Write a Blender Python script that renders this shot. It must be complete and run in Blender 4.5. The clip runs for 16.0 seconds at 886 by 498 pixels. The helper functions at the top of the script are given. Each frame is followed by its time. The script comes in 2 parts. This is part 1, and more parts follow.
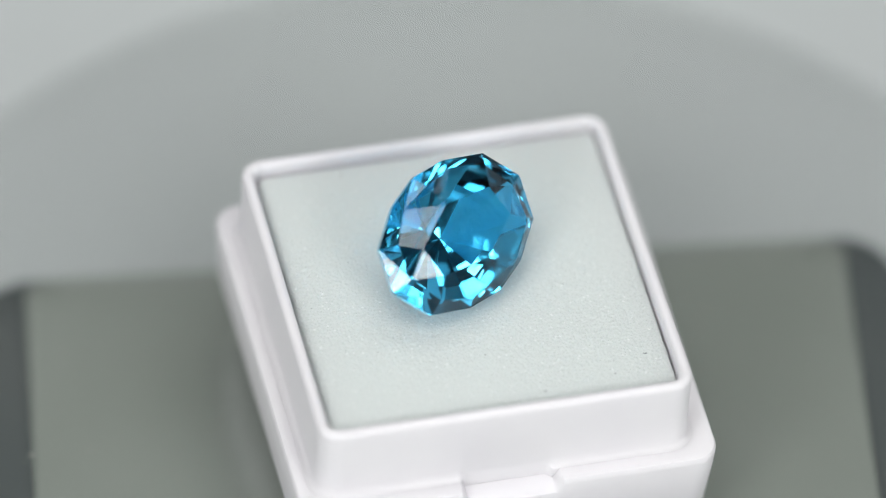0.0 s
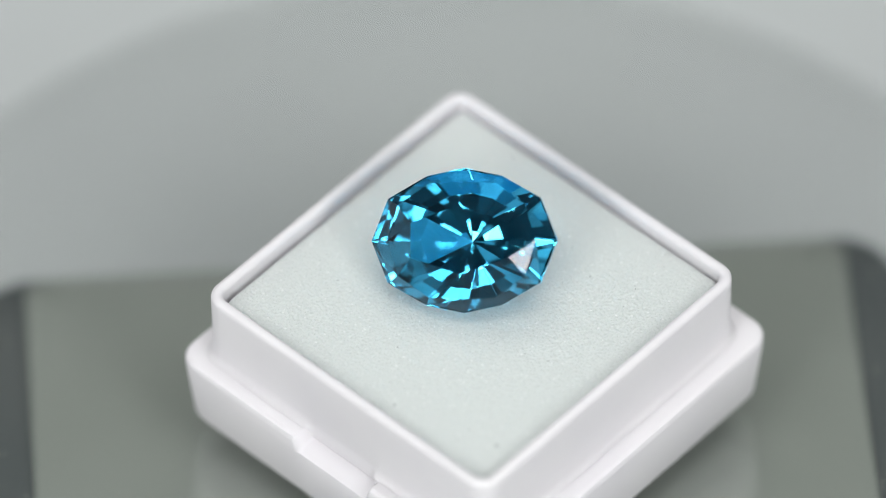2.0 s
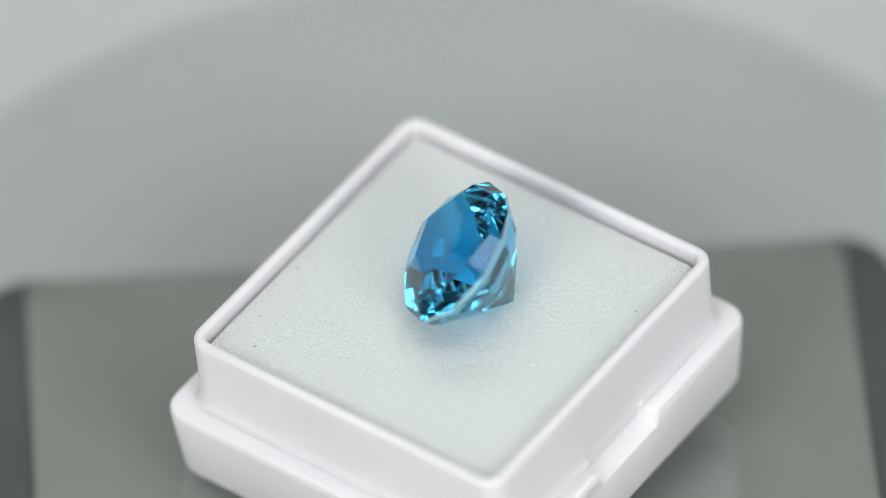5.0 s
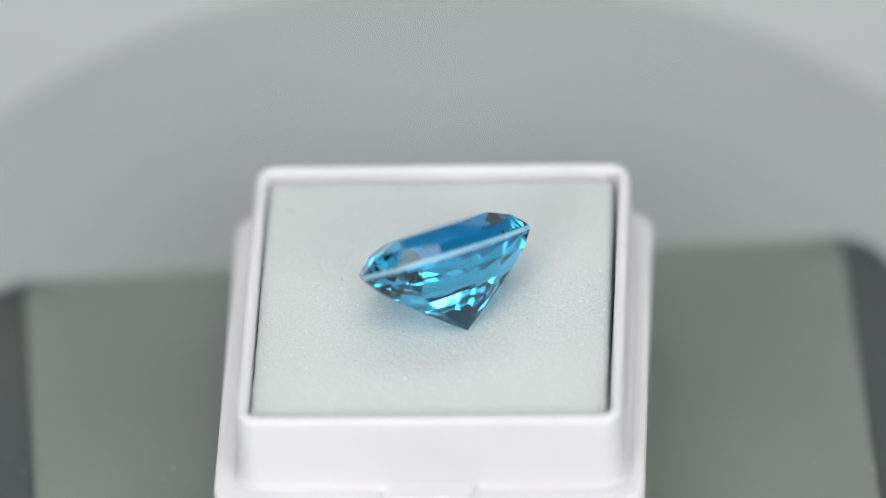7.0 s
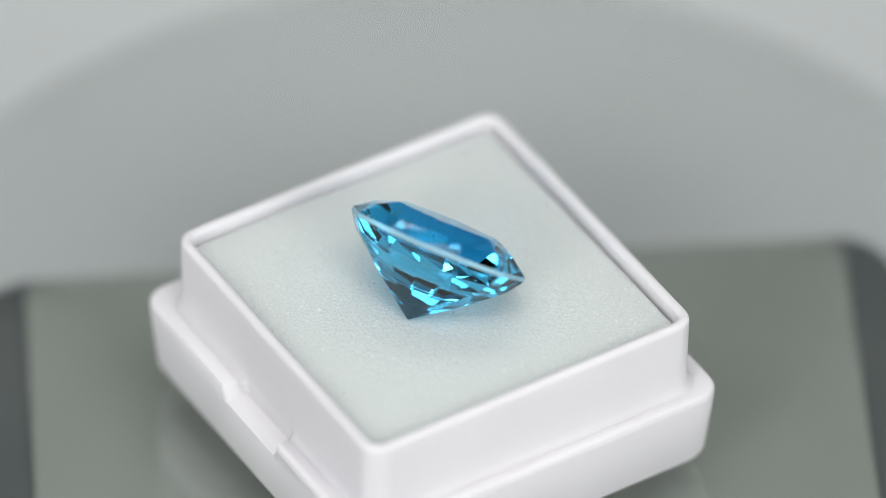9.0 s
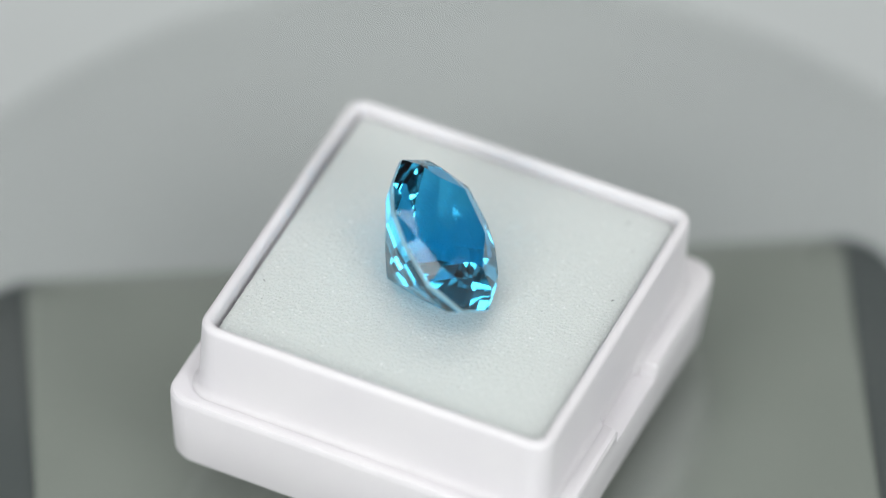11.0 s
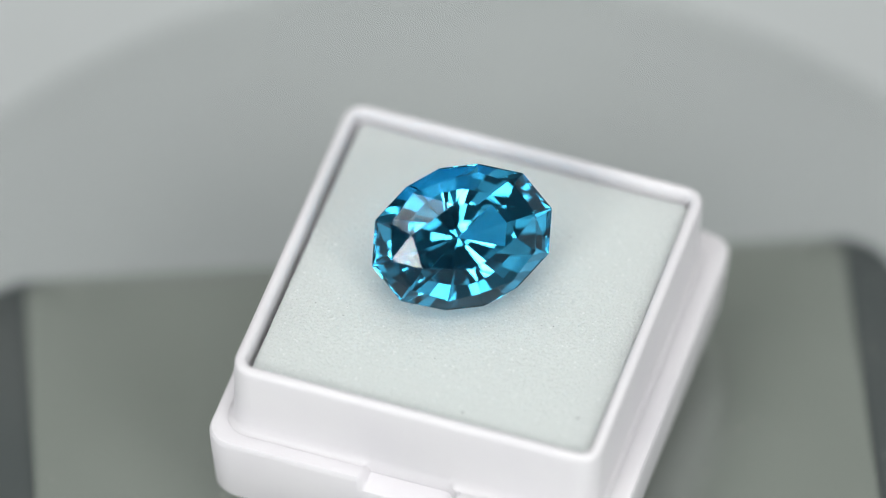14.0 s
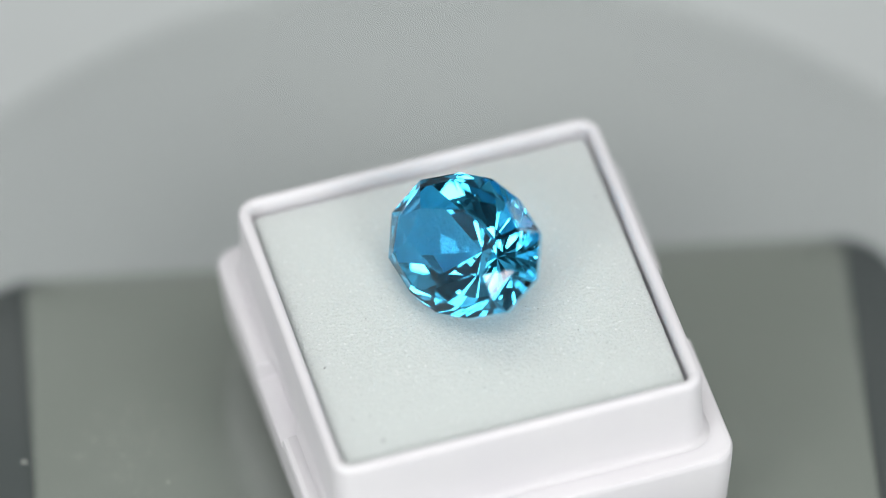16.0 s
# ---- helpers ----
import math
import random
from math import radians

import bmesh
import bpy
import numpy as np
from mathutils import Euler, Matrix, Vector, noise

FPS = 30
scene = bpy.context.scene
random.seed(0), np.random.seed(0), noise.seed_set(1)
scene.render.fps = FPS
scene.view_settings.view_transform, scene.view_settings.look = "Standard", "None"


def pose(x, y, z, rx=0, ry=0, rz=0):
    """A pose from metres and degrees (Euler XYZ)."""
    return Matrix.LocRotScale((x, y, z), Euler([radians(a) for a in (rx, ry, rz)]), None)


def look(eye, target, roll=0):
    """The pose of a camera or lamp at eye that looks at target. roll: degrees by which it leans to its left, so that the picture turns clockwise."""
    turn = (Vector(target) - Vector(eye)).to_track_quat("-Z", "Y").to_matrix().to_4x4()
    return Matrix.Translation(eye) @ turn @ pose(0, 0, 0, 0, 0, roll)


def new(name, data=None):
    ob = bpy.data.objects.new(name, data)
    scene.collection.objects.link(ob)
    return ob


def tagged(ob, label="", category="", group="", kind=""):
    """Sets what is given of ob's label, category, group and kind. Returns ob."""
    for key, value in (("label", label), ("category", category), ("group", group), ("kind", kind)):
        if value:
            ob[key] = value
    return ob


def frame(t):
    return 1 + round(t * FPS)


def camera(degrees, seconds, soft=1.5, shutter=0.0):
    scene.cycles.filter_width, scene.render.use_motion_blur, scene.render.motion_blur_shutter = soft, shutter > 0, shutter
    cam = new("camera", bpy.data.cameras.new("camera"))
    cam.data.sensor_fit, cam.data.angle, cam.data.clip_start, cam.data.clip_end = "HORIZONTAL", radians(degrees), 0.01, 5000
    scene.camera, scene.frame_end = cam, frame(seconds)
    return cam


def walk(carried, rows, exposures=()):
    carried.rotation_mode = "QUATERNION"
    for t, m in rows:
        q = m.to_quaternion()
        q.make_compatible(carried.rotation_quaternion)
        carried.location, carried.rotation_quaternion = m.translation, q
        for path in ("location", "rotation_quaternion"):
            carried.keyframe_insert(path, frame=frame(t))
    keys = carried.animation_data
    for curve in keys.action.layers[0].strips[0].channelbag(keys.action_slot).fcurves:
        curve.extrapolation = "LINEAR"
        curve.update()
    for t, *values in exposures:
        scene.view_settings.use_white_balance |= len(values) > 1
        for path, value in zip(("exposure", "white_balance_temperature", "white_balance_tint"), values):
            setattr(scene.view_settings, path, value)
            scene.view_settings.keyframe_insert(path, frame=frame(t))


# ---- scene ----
U = 0.016                 # half the width of the box's collar, in metres: lengths below are in this unit
TABLE = 3.0               # height of the box's rim over the table
DEG_FOV = 6.411
EYE = (-0.04588, -29.32476, 29.86403)
WAY = (0.0, 0.70363, -0.71057)


def at(x, y, z):
    """A point from the box's unit (z from the rim) to metres (z from the table)."""
    return Vector((x * U, y * U, (z + TABLE) * U))


cam = camera(DEG_FOV, 16.0, soft=0.85)
eye_m = at(*EYE)
cam.data.dof.use_dof = True
cam.data.dof.focus_distance = 0.668
cam.data.dof.aperture_fstop = 8.0
stand = look(eye_m, eye_m + Vector(WAY), -0.525)
walk(cam, [(0.0, stand), (16.0, stand)])

# ---- light: softboxes in a dark surround, plus added side fill ----
world = bpy.data.worlds.new("room")
scene.world = world
world.use_nodes = True
world.node_tree.nodes["Background"].inputs["Color"].default_value = (0.6, 0.7, 1.0, 1)
world.node_tree.nodes["Background"].inputs["Strength"].default_value = 0.1


def softbox(name, eye, target, sx, sy, watts, color=(1, 1, 1)):
    data = bpy.data.lights.new(name, "AREA")
    data.shape, data.size, data.size_y, data.energy, data.color = "RECTANGLE", sx, sy, watts, color
    ob = new(name, data)
    ob.matrix_world = look(eye, target)
    return ob


CENTRE = at(0, 0, 0)
softbox("softbox_top", (0.0, -0.20, 0.72), CENTRE, 0.70, 0.24, 2.4, (0.98, 1.0, 0.985))
softbox("softbox_top", (0.0, 0.30, 0.72), CENTRE, 0.60, 0.22, 1.35, (0.98, 1.0, 0.985))
# Wide weak panels, added on both sides only to fill the foam's shadows.
softbox("fill_side", (-0.77, 0.0, 0.30), (0, 0, 0.30), 1.2, 0.5, 0.85, (0.95, 0.98, 1.0))
softbox("fill_side", (0.77, 0.0, 0.30), (0, 0, 0.30), 1.2, 0.5, 0.85, (0.95, 0.98, 1.0))
softbox("softbox_front", (-0.29, -0.49, 0.37), CENTRE, 0.22, 0.20, 1.65, (0.985, 1.0, 0.995))
softbox("softbox_front", (0.31, -0.48, 0.36), CENTRE, 0.22, 0.20, 1.55, (0.985, 1.0, 0.995))


# ---- materials ----
def node_mat(name, base, rough=0.5, **sock):
    m = bpy.data.materials.new(name)
    m.use_nodes = True
    b = m.node_tree.nodes["Principled BSDF"]
    b.inputs["Base Color"].default_value = (*base, 1)
    b.inputs["Roughness"].default_value = rough
    for k, v in sock.items():
        b.inputs[k.replace("_", " ")].default_value = v
    return m


def mottle(m, c1, c2, scale, detail=4.0, lo=0.35, hi=0.65):
    """Base colour between two tones by noise in the object's space."""
    nt = m.node_tree
    b = nt.nodes["Principled BSDF"]
    tc = nt.nodes.new("ShaderNodeTexCoord")
    nz = nt.nodes.new("ShaderNodeTexNoise")
    nz.inputs["Scale"].default_value, nz.inputs["Detail"].default_value = scale, detail
    rp = nt.nodes.new("ShaderNodeValToRGB")
    rp.color_ramp.elements[0].position, rp.color_ramp.elements[0].color = lo, (*c1, 1)
    rp.color_ramp.elements[1].position, rp.color_ramp.elements[1].color = hi, (*c2, 1)
    nt.links.new(tc.outputs["Object"], nz.inputs["Vector"])
    nt.links.new(nz.outputs["Fac"], rp.inputs["Fac"])
    nt.links.new(rp.outputs["Color"], b.inputs["Base Color"])
    return rp


def relief(m, scale, strength, dist, detail=3.0):
    nt = m.node_tree
    b = nt.nodes["Principled BSDF"]
    tc = nt.nodes.new("ShaderNodeTexCoord")
    nz = nt.nodes.new("ShaderNodeTexNoise")
    nz.inputs["Scale"].default_value, nz.inputs["Detail"].default_value = scale, detail
    bp = nt.nodes.new("ShaderNodeBump")
    bp.inputs["Strength"].default_value, bp.inputs["Distance"].default_value = strength, dist
    nt.links.new(tc.outputs["Object"], nz.inputs["Vector"])
    nt.links.new(nz.outputs["Fac"], bp.inputs["Height"])
    nt.links.new(bp.outputs["Normal"], b.inputs["Normal"])


M_BOX = node_mat("white_plastic", (0.80, 0.78, 0.81), 0.45, Subsurface_Weight=0.4, Subsurface_Scale=0.0015, Subsurface_Radius=(1, 1, 1))
mottle(M_BOX, (0.745, 0.72, 0.75), (0.78, 0.755, 0.775), 90)
relief(M_BOX, 900, 0.08, 0.0001)
M_FOAM = node_mat("foam", (0.68, 0.715, 0.70), 0.95, Subsurface_Weight=0.6, Subsurface_Scale=0.006, Subsurface_Radius=(1, 1, 1))
mottle(M_FOAM, (0.665, 0.705, 0.69), (0.715, 0.755, 0.74), 5200, 2)
relief(M_FOAM, 3400, 1.0, 0.00028, 3)
M_GEM = node_mat("blue_topaz", (0.065, 0.60, 1.0), 0.0, Transmission_Weight=1.0, IOR=1.62)


def deepen(m, tint, share):
    """Adds glass that tints at every bounce, so that long ways through the stone turn deeper."""
    nt = m.node_tree
    gl = nt.nodes.new("ShaderNodeBsdfGlass")
    gl.inputs["Color"].default_value, gl.inputs["Roughness"].default_value, gl.inputs["IOR"].default_value = (*tint, 1), 0.0, 1.62
    mx = nt.nodes.new("ShaderNodeMixShader")
    mx.inputs["Fac"].default_value = share
    nt.links.new(nt.nodes["Principled BSDF"].outputs["BSDF"], mx.inputs[1])
    nt.links.new(gl.outputs["BSDF"], mx.inputs[2])
    nt.links.new(mx.outputs["Shader"], nt.nodes["Material Output"].inputs["Surface"])


deepen(M_GEM, (0.38, 0.86, 1.0), 0.14)

M_GIRDLE = node_mat("frosted_girdle", (0.45, 0.70, 0.80), 0.5, Transmission_Weight=0.5, IOR=1.62)
M_TABLE = node_mat("white_table", (0.66, 0.69, 0.69), 0.6)
mottle(M_TABLE, (0.575, 0.60, 0.60), (0.60, 0.625, 0.625), 12)
M_TENT = node_mat("pale_cloth", (0.6, 0.6, 0.61), 0.9)
mottle(M_TENT, (0.60, 0.61, 0.62), (0.65, 0.66, 0.67), 30)
M_ROOM = node_mat("dark_cloth", (0.05, 0.05, 0.055), 0.9)
mottle(M_ROOM, (0.10, 0.10, 0.11), (0.13, 0.13, 0.14), 30)
M_RAIL = node_mat("dark_grey_plastic", (0.07, 0.08, 0.08), 0.5)
mottle(M_RAIL, (0.105, 0.118, 0.118), (0.125, 0.135, 0.133), 60)
M_PANEL = node_mat("grey_green_panel", (0.19, 0.22, 0.19), 0.45)
mottle(M_PANEL, (0.295, 0.315, 0.285), (0.325, 0.345, 0.315), 50)
M_DUST = node_mat("dust", (0.45, 0.46, 0.42), 0.9)
M_GRAIN = node_mat("foam_grain", (0.80, 0.83, 0.82), 0.7)
M_SPECK = node_mat("dark_fibre", (0.08, 0.09, 0.10), 0.9)


def acrylic(name, tint, gloss):
    m = bpy.data.materials.new(name)
    m.use_nodes = True
    nt = m.node_tree
    nt.nodes.clear()
    out = nt.nodes.new("ShaderNodeOutputMaterial")
    tr = nt.nodes.new("ShaderNodeBsdfTransparent")
    tr.inputs["Color"].default_value = (*tint, 1)
    gl = nt.nodes.new("ShaderNodeBsdfGlossy")
    gl.inputs["Roughness"].default_value = gloss
    mx = nt.nodes.new("ShaderNodeMixShader")
    mx.inputs["Fac"].default_value = 0.10
    nt.links.new(tr.outputs["BSDF"], mx.inputs[1])
    nt.links.new(gl.outputs["BSDF"], mx.inputs[2])
    nt.links.new(mx.outputs["Shader"], out.inputs["Surface"])
    return m


M_CLEAR = acrylic("clear_acrylic", (0.985, 0.992, 0.988), 0.02)
M_CLEAR_EDGE = acrylic("clear_acrylic_edge", (0.955, 0.962, 0.958), 0.15)


# ---- mesh helpers ----
def link_mesh(name, bm, material, parent=None, label="", smooth=None):
    bmesh.ops.recalc_face_normals(bm, faces=bm.faces)
    me = bpy.data.meshes.new(name)
    bm.to_mesh(me)
    bm.free()
    mats = material if isinstance(material, (list, tuple)) else [material]
    for m in mats:
        me.materials.append(m)
    if smooth:
        for f in me.polygons:
            f.use_smooth = True
        me.set_sharp_from_angle(angle=radians(smooth))
    ob = new(name, me)
    ob.parent = parent
    return tagged(ob, label=label)


part = link_mesh


def rounded_loop(half, r, z, marks=(), n=8, hy=None):
    """A square loop with round corners; marks: extra points along the sides."""
    hy = hy or half
    pts = []
    for qd in range(4):
        hx_, hy_ = (half, hy) if qd % 2 == 0 else (hy, half)
        rot = Matrix.Rotation(qd * math.pi / 2, 3, "Z")
        side = [Vector((hx_, s, 0)) for s in (-(hy_ - r), *marks)] if marks else [Vector((hx_, -(hy_ - r), 0))]
        cx, cy = hx_ - r, hy_ - r
        arc = [Vector((cx + r * math.cos(a), cy + r * math.sin(a), 0)) for a in [math.pi / 2 * i / n for i in range(n + 1)]]
        for v in side + arc[:-1] + [arc[-1]]:
            w = rot @ v
            pts.append(Vector((w.x, w.y, z)))
    return pts


def loft(bm, loops, cap_first=False, cap_last=False):
    rows = [[bm.verts.new(v * U) for v in lp] for lp in loops]
    n = len(rows[0])
    for a, b in zip(rows, rows[1:]):
        for i in range(n):
            j = (i + 1) % n
            bm.faces.new((a[i], a[j], b[j], b[i]))
    if cap_first:
        bm.faces.new(rows[0])
    if cap_last:
        bm.faces.new(rows[-1])
    return rows


def quad_box(bm, x0, x1, y0, y1, z0, z1, bevel=0.0):
    """A bevelled block, in units."""
    made = bmesh.ops.create_cube(bm, size=1.0)["verts"]
    for v in made:
        v.co = Vector(((x0 + x1) / 2 + v.co.x * (x1 - x0), (y0 + y1) / 2 + v.co.y * (y1 - y0), (z0 + z1) / 2 + v.co.z * (z1 - z0))) * U
    if bevel:
        edges = list({e for v in made for e in v.link_edges})
        bmesh.ops.bevel(bm, geom=edges, offset=bevel * U, segments=3, affect="EDGES", profile=0.5)


# ---- the table and an unseen cloth surround ----
def wall(name, x0, x1, y0, y1, z0, z1, material):
    bm = bmesh.new()
    quad_box(bm, x0 / U, x1 / U, y0 / U, y1 / U, z0 / U, z1 / U)
    return tagged(link_mesh(name, bm, material), kind="structure")


def build_setting():
    wall("table_top", -1.2, 1.2, -1.2, 1.2, -0.03, 0.0, M_TABLE)
    # Surround out of view, added: dark cloth for gem contrast, pale low south bounces light.
    wall("unseen_wall_north", -0.8, 0.8, 0.80, 0.82, 0.0, 0.8, M_ROOM)
    wall("unseen_wall_west", -0.82, -0.80, -0.8, 0.82, 0.0, 0.8, M_ROOM)
    wall("unseen_wall_east", 0.80, 0.82, -0.8, 0.82, 0.0, 0.8, M_ROOM)
    wall("unseen_wall_south", -0.8, 0.8, -0.82, -0.80, 0.0, 0.46, M_TENT)
    wall("unseen_wall_south_upper", -0.8, 0.8, -0.82, -0.80, 0.46, 0.80, M_ROOM)
    wall("unseen_ceiling", -0.82, 0.82, -0.82, 0.82, 0.80, 0.82, M_ROOM)


# ---- the turntable ----
Z_DISC = -1.06           # top of the clear disc, from the rim
DISC_R, DISC_T = 3.50, 0.16


def build_drive():
    """The still drive unit under the disc."""
    root = tagged(new("turntable_drive"), "dark grey turntable drive with grey-green top plate on white table", "turntable drive")
    root.matrix_world = Matrix.Translation(at(-0.005, 0, -TABLE)) @ Matrix.Rotation(radians(3.6), 4, "Z")
    h = TABLE - 1.3
    bm = bmesh.new()
    loft(bm, [rounded_loop(2.56, 0.32, z, hy=1.53) if k == 0 else rounded_loop(2.56 - k, 0.32, z, hy=1.53 - k) for z, k in ((0, 0.04), (0.04, 0), (h - 0.1, 0), (h - 0.05, 0.02), (h - 0.02, 0.06), (h - 0.02, 0.3))], True, True)
    part("body", bm, M_RAIL, root, smooth=40)
    bm = bmesh.new()
    loft(bm, [rounded_loop(2.265 - k, 0.12, z, hy=1.44 - k) for z, k in ((h - 0.02, 0), (h + 0.02, 0), (h + 0.035, 0.015), (h + 0.035, 0.2))], True, True)
    part("top_plate", bm, M_PANEL, root, "satin grey-green top plate", smooth=40)
    bm = bmesh.new()
    ring = [(0.25, h), (0.25, TABLE + Z_DISC - DISC_T)]
    loft(bm, [[Vector((r * math.cos(a), r * math.sin(a), z)) for a in [math.tau * i / 32 for i in range(32)]] for r, z in ring], True, True)
    part("spindle", bm, M_RAIL, root, smooth=40)


def circle(r, z, n=160):
    return [Vector((r * math.cos(math.tau * i / n), r * math.sin(math.tau * i / n), z)) for i in range(n)]


def build_disc():
    root = tagged(new("turntable_disc"), "clear round acrylic turntable disc with fine dust", "turntable disc")
    bm = bmesh.new()
    t = DISC_T
    loft(bm, [circle(DISC_R - 0.03, -t), circle(DISC_R, -t + 0.03), circle(DISC_R, -0.03), circle(DISC_R - 0.03, 0)], True, True)
    for f in bm.faces:
        f.material_index = 1 if len(f.verts) == 4 else 0
    part("plate", bm, [M_CLEAR, M_CLEAR_EDGE], root)
    rng = random.Random(5)
    bm = bmesh.new()
    for i in range(620):
        if i < 150:
            x, y = rng.gauss(-1.66, 0.16), rng.gauss(0.33, 0.2)
        else:
            r, a = 3.3 * math.sqrt(rng.random()), rng.random() * math.tau
            x, y = r * math.cos(a), r * math.sin(a)
        s = rng.uniform(0.003, 0.009) * (1.6 if rng.random() < 0.1 else 1)
        a = rng.random() * math.tau
        pts = [(math.cos(a + b) * s * rng.uniform(0.5, 1.4), math.sin(a + b) * s * rng.uniform(0.5, 1.4)) for b in (0, 1.5, 3.0, 4.6)]
        low = [bm.verts.new((Vector((x + px, y + py, 0.0005)) * U)) for px, py in pts]
        top = bm.verts.new(Vector((x, y, 0.004)) * U)
        for k in range(4):
            bm.faces.new((low[k], low[(k + 1) % 4], top))
    ob = part("dust", bm, M_DUST, root)
    tagged(ob, kind="stuff")
    return root


# ---- the gem box ----
CX, CY = 0.05935, -0.08503
H_LEDGE, H_BASE = 0.468, 0.955
A_IN, B_TOP, B_LOW = 0.95, 1.134, 1.102


def build_box():
    root = tagged(new("gem_box"), "open white plastic gem display box with clip notches", "gem box")
    z0 = H_BASE            # the root sits at the underside of the box
    # lower tray with two clip notches
    marks = (-0.275, -0.265, -0.255, -0.245, -0.235, -0.225, -0.21, -0.19, -0.1, 0.0, 0.1, 0.19, 0.21, 0.225, 0.235, 0.245, 0.255, 0.265, 0.275)

    def dip(y, edge=0.275, soft=0.045):
        k = min(1, max(0, (edge - abs(y)) / soft))
        return k * k * (3 - 2 * k)
    zl = z0 - H_LEDGE
    rows = [(B_LOW - 0.05, 0.10, 0.0), (B_LOW - 0.02, 0.12, 0.012), (B_LOW, 0.13, 0.05), (1.126, 0.13, zl - 0.125), (1.126, 0.13, zl - 0.11),
            (B_TOP - 0.004, 0.13, zl - 0.05), (B_TOP - 0.004, 0.13, zl - 0.022), (B_TOP - 0.012, 0.13, zl - 0.006), (B_TOP - 0.03, 0.12, zl), (B_TOP - 0.04, 0.12, zl), (0.985, 0.11, zl), (0.97, 0.10, zl - 0.1)]
    loops = [rounded_loop(h, r, z, marks) for h, r, z in rows]
    for i, lp in enumerate(loops):
        for v in lp:
            k = dip(v.y)
            if k > 0 and abs(v.x) > 0.9 and 4 <= i <= 9:
                sx = 1 if v.x > 0 else -1
                tx = (1.122, 1.085, 1.05, 1.03, 1.018, 1.012)[i - 4]
                tz = zl - (0.105, 0.085, 0.078, 0.074, 0.072, 0.070)[i - 4]
                v.x += k * (sx * tx - v.x)
                v.z += k * (tz - v.z)
    bm = bmesh.new()
    loft(bm, loops, True, True)
    bmesh.ops.translate(bm, vec=Vector((0.003, -0.018, 0)) * U, verts=bm.verts)
    tray = part("tray", bm, M_BOX, root, smooth=35)
    # moulding pip low on one side
    bm = bmesh.new()
    bmesh.ops.create_icosphere(bm, subdivisions=3, radius=0.03 * U)
    bmesh.ops.transform(bm, matrix=Matrix.Diagonal((0.8, 0.5, 1.3, 1)), verts=bm.verts)
    pip = part("pip", bm, M_BOX, root, smooth=60)
    pip.location = Vector((-0.015, B_LOW - 0.022, z0 - 0.83)) * U
    # collar: outer wall, rounded lip, inner wall
    prof = [(1.03, 0.15, zl - 0.16), (1.045, 0.15, zl + 0.001), (1.03, 0.145, zl + 0.008), (1.019, 0.14, zl + 0.022), (1.013, 0.13, zl + 0.05), (1.0125, 0.13, zl + 0.08), (1.009, 0.115, z0 - 0.05)]
    for k in range(9):
        a = math.pi * k / 8
        prof.append((0.9775 + 0.0305 * math.cos(a), 0.085 + 0.025 * math.cos(a), z0 - 0.028 + 0.030 * math.sin(a)))
    prof += [(A_IN - 0.004, 0.055, z0 - 0.08), (A_IN - 0.006, 0.05, z0 - 0.55), (A_IN - 0.1, 0.05, z0 - 0.56)]
    bm = bmesh.new()
    loops = [rounded_loop(h, r, z, marks) for h, r, z in prof]
    for lp, depth in zip(loops[:5], (0.022, 0.036, 0.022, 0.012, 0.006)):
        for v in lp:
            if abs(v.x) > 0.9:
                v.x -= math.copysign(depth * dip(v.y, 0.262, 0.05), v.x)
    loft(bm, loops, False, True)
    part("collar", bm, M_BOX, root, smooth=35)
    return root


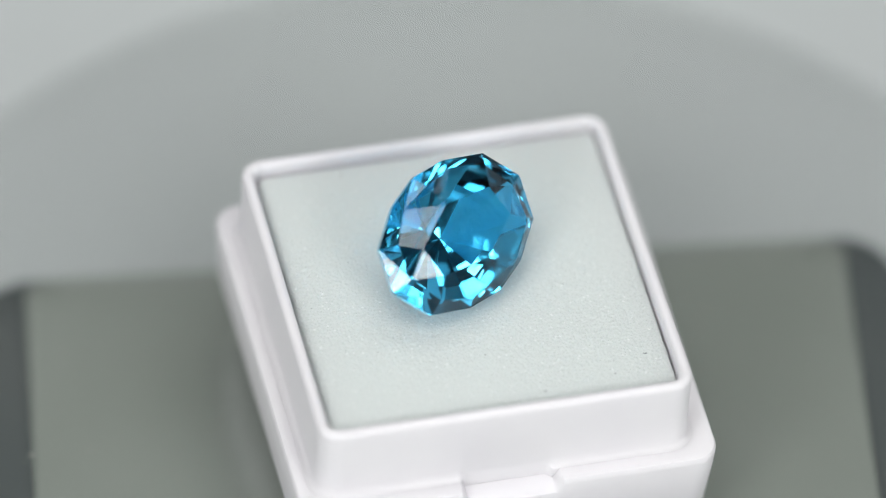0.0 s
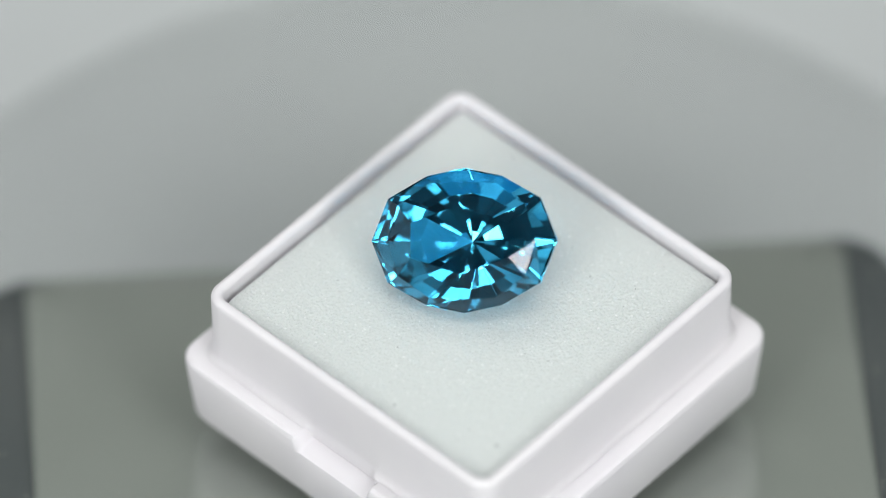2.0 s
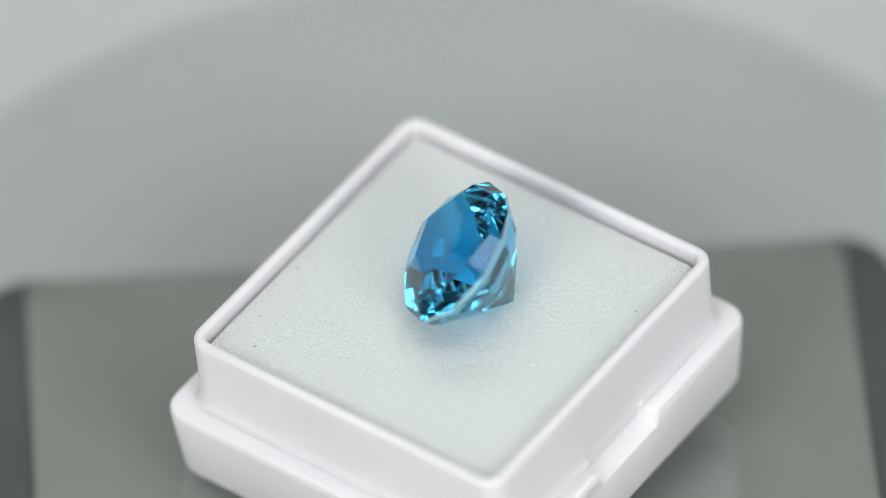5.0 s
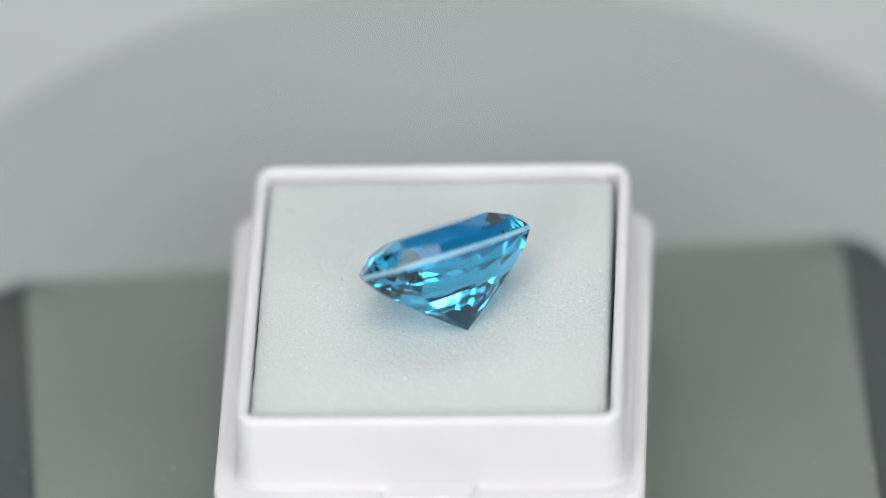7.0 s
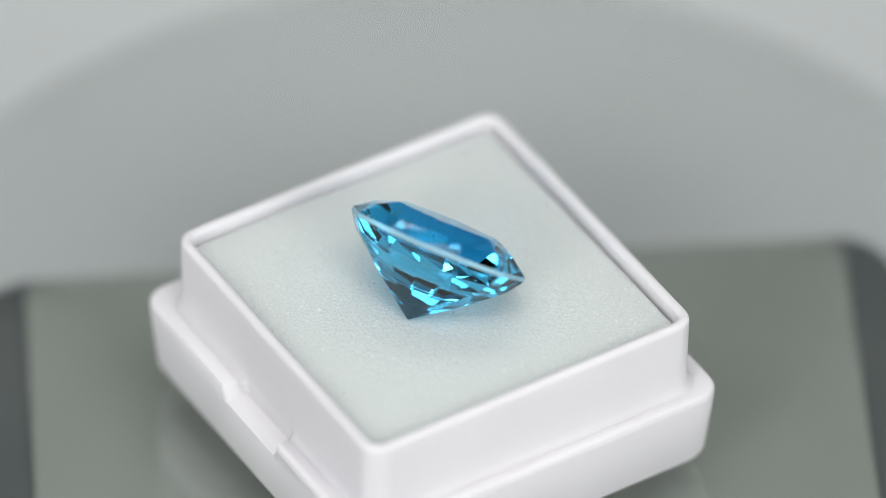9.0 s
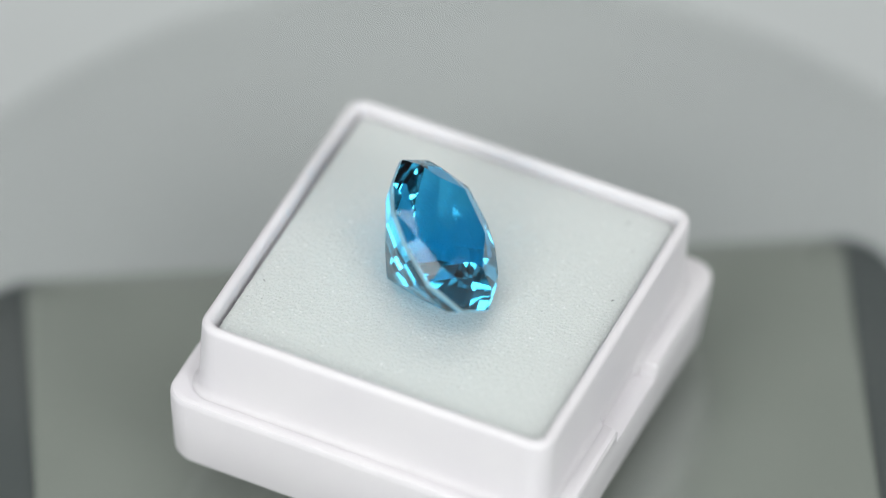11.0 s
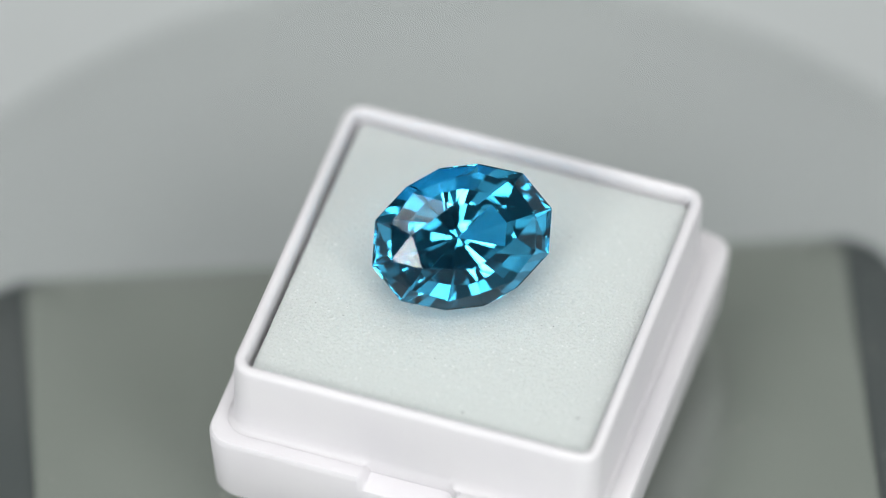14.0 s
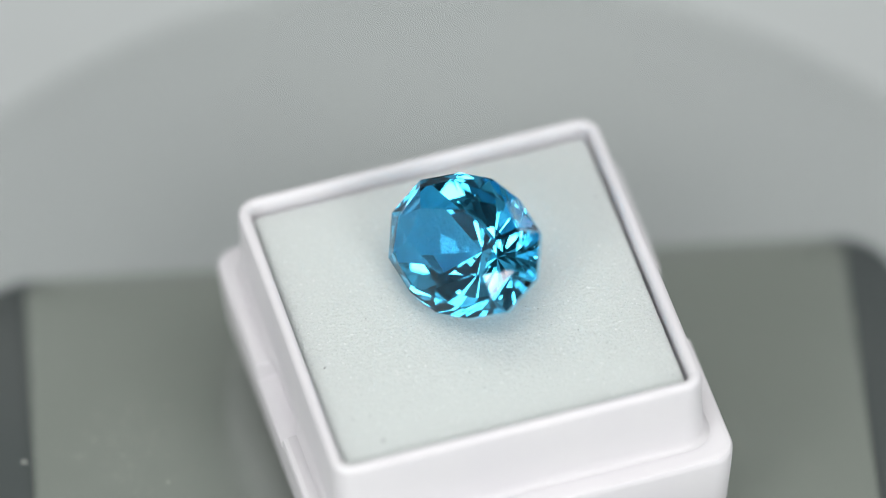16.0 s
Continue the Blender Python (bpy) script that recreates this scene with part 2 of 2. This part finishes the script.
def build_foam():
    """The foam pad: softly rounded top, uneven cut edge."""
    z_top = H_BASE - 0.060
    bm = bmesh.new()
    side = tuple(-0.85 + 0.05 * i for i in range(35))
    loops = [rounded_loop(h, 0.03, z, side, n=4) for h, z in ((0.929, H_BASE - 0.545), (0.929, z_top - 0.04), (0.925, z_top - 0.018), (0.916, z_top - 0.004), (0.904, z_top + 0.001))]
    for f, dz in ((0.97, 0.003), (0.84, 0.007), (0.72, 0.010), (0.55, 0.012), (0.3, 0.0125)):
        loops.append([Vector((v.x * f, v.y * f, z_top + dz)) for v in loops[4]])
    for lp in loops[:3]:
        for v in lp:
            k = 0.006 * noise.noise(Vector((v.x * 14, v.y * 14, 3.1)))
            v.x *= 1 + k
            v.y *= 1 + k
    for lp in loops:
        for v in lp:
            v.y -= 0.009
    loft(bm, loops, True, True)
    ob = link_mesh("foam_pad", bm, [M_FOAM], smooth=50)
    tagged(ob, "pale grey-white foam pad set in the white gem box", "foam pad")
    rng = random.Random(11)

    def z_pad(x, y):
        m = max(abs(x), abs(y))
        return z_top + 0.0125 * min(1, max(0, (0.9 - m) / 0.3)) ** 0.6

    bm = bmesh.new()
    for i in range(30):
        x, y = rng.uniform(-0.88, 0.88), rng.uniform(-0.88, 0.88)
        s, a = rng.uniform(0.0025, 0.006), rng.random() * math.tau
        ln = s * rng.choice((1, 1, 1.5, 3))
        pts = [(ln, 0), (0, s * 0.6), (-ln, 0), (0, -s * 0.6)]
        low = [bm.verts.new(Vector((x + px * math.cos(a) - py * math.sin(a), y + px * math.sin(a) + py * math.cos(a), z_pad(x, y) + 0.0004)) * U) for px, py in pts]
        top = bm.verts.new(Vector((x, y, z_pad(x, y) + 0.003)) * U)
        for k in range(4):
            bm.faces.new((low[k], low[(k + 1) % 4], top))
    sp = part("speck", bm, M_SPECK, ob, "tiny dark fibres")
    tagged(sp, kind="stuff")
    bm = bmesh.new()
    for i in range(480):
        x, y = rng.uniform(-0.9, 0.9), rng.uniform(-0.9, 0.9)
        s = rng.uniform(0.003, 0.0075) * (1.5 if rng.random() < 0.08 else 1)
        a = rng.random() * math.tau
        low = [bm.verts.new(Vector((x + s * rng.uniform(0.6, 1.3) * math.cos(a + b), y + s * rng.uniform(0.6, 1.3) * math.sin(a + b), z_pad(x, y) - 0.0005)) * U) for b in (0, 1.25, 2.5, 3.8, 5.0)]
        top = bm.verts.new(Vector((x, y, z_pad(x, y) + s * 0.55)) * U)
        for k in range(5):
            bm.faces.new((low[k], low[(k + 1) % 5], top))
    tagged(part("grain", bm, M_GRAIN, ob, "tiny pale foam grains"), kind="stuff")
    return ob


# ---- the gem ----
GEM_A, GEM_B = 0.4995, 0.382
GX1, GY1, GX2, GY2 = 0.4101, 0.2234, 0.2012, 0.341
GEM_CULET, GEM_GIRDLE = 0.4324, 0.0125
PAV_TIERS = ((0.875, -0.098), (0.52, -0.246), (0.15, -0.382))    # share of the girdle's outline, height


def gem_ring():
    q1 = [(GEM_A, 0), (GX1, GY1), (GX2, GY2), (0, GEM_B), (-GX2, GY2), (-GX1, GY1)]
    return [Vector((x, y, 0)) for x, y in q1 + [(-x, -y) for x, y in q1]]


def build_gem():
    root = tagged(new("gemstone"), "faceted oval sky-blue topaz lying tilted on white foam", "gemstone")
    g = gem_ring()
    top = 0.135
    # crown: hexagonal table, four kite sides, triangles, and twelve steps at the girdle
    hexa = [Vector((x, y, top)) for x, y in ((0.262, 0.092), (0, 0.181), (-0.262, 0.092), (-0.262, -0.092), (0, -0.181), (0.262, -0.092))]
    ring_f = (0.80, 0.835, 0.884, 0.81)
    ring_z = (0.085, 0.0887, 0.0666, 0.080)
    fold = (0, 1, 2, 3, 2, 1)
    crown = [Vector((g[i].x * ring_f[fold[i % 6]], g[i].y * ring_f[fold[i % 6]], ring_z[fold[i % 6]])) for i in range(12)]

    def lift(v, z):
        return Vector((v.x, v.y, z))

    def facets(name, faces, material):
        bm = bmesh.new()
        seen = {}

        def vert(v):
            key = tuple(round(c, 6) for c in v)
            if key not in seen:
                seen[key] = bm.verts.new(v * U)
            return seen[key]
        for f in faces:
            face = bm.faces.new([vert(v) for v in f])
            face.normal_update()
            away = face.calc_center_median() + Vector((0, 0, 0.1 * U))
            if face.normal.dot(away) < 0:
                face.normal_flip()
        me = bpy.data.meshes.new(name)
        bm.to_mesh(me)
        bm.free()
        me.materials.append(material)
        ob = new(name, me)
        ob.parent = root
        return ob
    up = [lift(v, GEM_GIRDLE) for v in g]
    low = [lift(v, -GEM_GIRDLE) for v in g]
    n = [(i + 1) % 12 for i in range(12)]
    faces = [hexa]
    faces += [(up[i], up[n[i]], crown[n[i]], crown[i]) for i in range(12)]
    for a, b, c, d, t0, t1 in ((0, 1, 2, 3, 0, 1), (6, 5, 4, 3, 2, 1), (6, 7, 8, 9, 3, 4), (0, 11, 10, 9, 5, 4)):
        faces += [(crown[a], crown[b], hexa[t0]), (crown[b], crown[c], hexa[t1], hexa[t0]), (crown[c], crown[d], hexa[t1])]
    faces += [(crown[0], hexa[0], hexa[5]), (crown[6], hexa[2], hexa[3])]
    facets("crown", faces, M_GEM)
    facets("girdle", [(low[i], low[n[i]], up[n[i]], up[i]) for i in range(12)], M_GIRDLE)
    # pavilion: four tiers of flats under the girdle's sides, down to the culet
    culet = Vector((0, 0, -GEM_CULET))
    tiers = [low] + [[Vector((v.x * f, v.y * f, z)) for v in g] for f, z in PAV_TIERS]
    faces = []
    for a, b in zip(tiers, tiers[1:]):
        faces += [(a[i], a[n[i]], b[n[i]], b[i]) for i in range(12)]
    faces += [(tiers[-1][i], tiers[-1][n[i]], culet) for i in range(12)]
    facets("pavilion", faces, M_GEM)
    return root


build_setting()
build_drive()
disc = build_disc()
gem_box = build_box()
foam = build_foam()
gem = build_gem()

# ---- poses on the turning table ----
TILT = Matrix.Rotation(radians(-2.81124), 4, "Y") @ Matrix.Rotation(radians(2.54827), 4, "X")
GEM_W = Vector((0.56737, -0.46668, -0.86865))
GEM_AT = Matrix.Translation(Vector((0.07584, -0.02345, 0.28785)) * U) @ Matrix.Rotation(GEM_W.length, 4, GEM_W.normalized())
BOX_AT = Matrix.Translation(Vector((CX, CY, -H_BASE)) * U)


def spin(t):
    return Matrix.Translation(at(0, 0, 0)) @ Matrix.Rotation(radians(103.01564 - 27.95214 * t), 4, "Z")


def motions():
    times = [0.5 * i for i in range(33)]
    walk(gem_box, [(t, spin(t) @ TILT @ BOX_AT) for t in times])
    walk(foam, [(t, spin(t) @ TILT @ BOX_AT) for t in times])
    walk(gem, [(t, spin(t) @ TILT @ GEM_AT) for t in times])
    walk(disc, [(t, spin(t) @ Matrix.Translation(Vector((0, 0, Z_DISC)) * U)) for t in times])


motions()
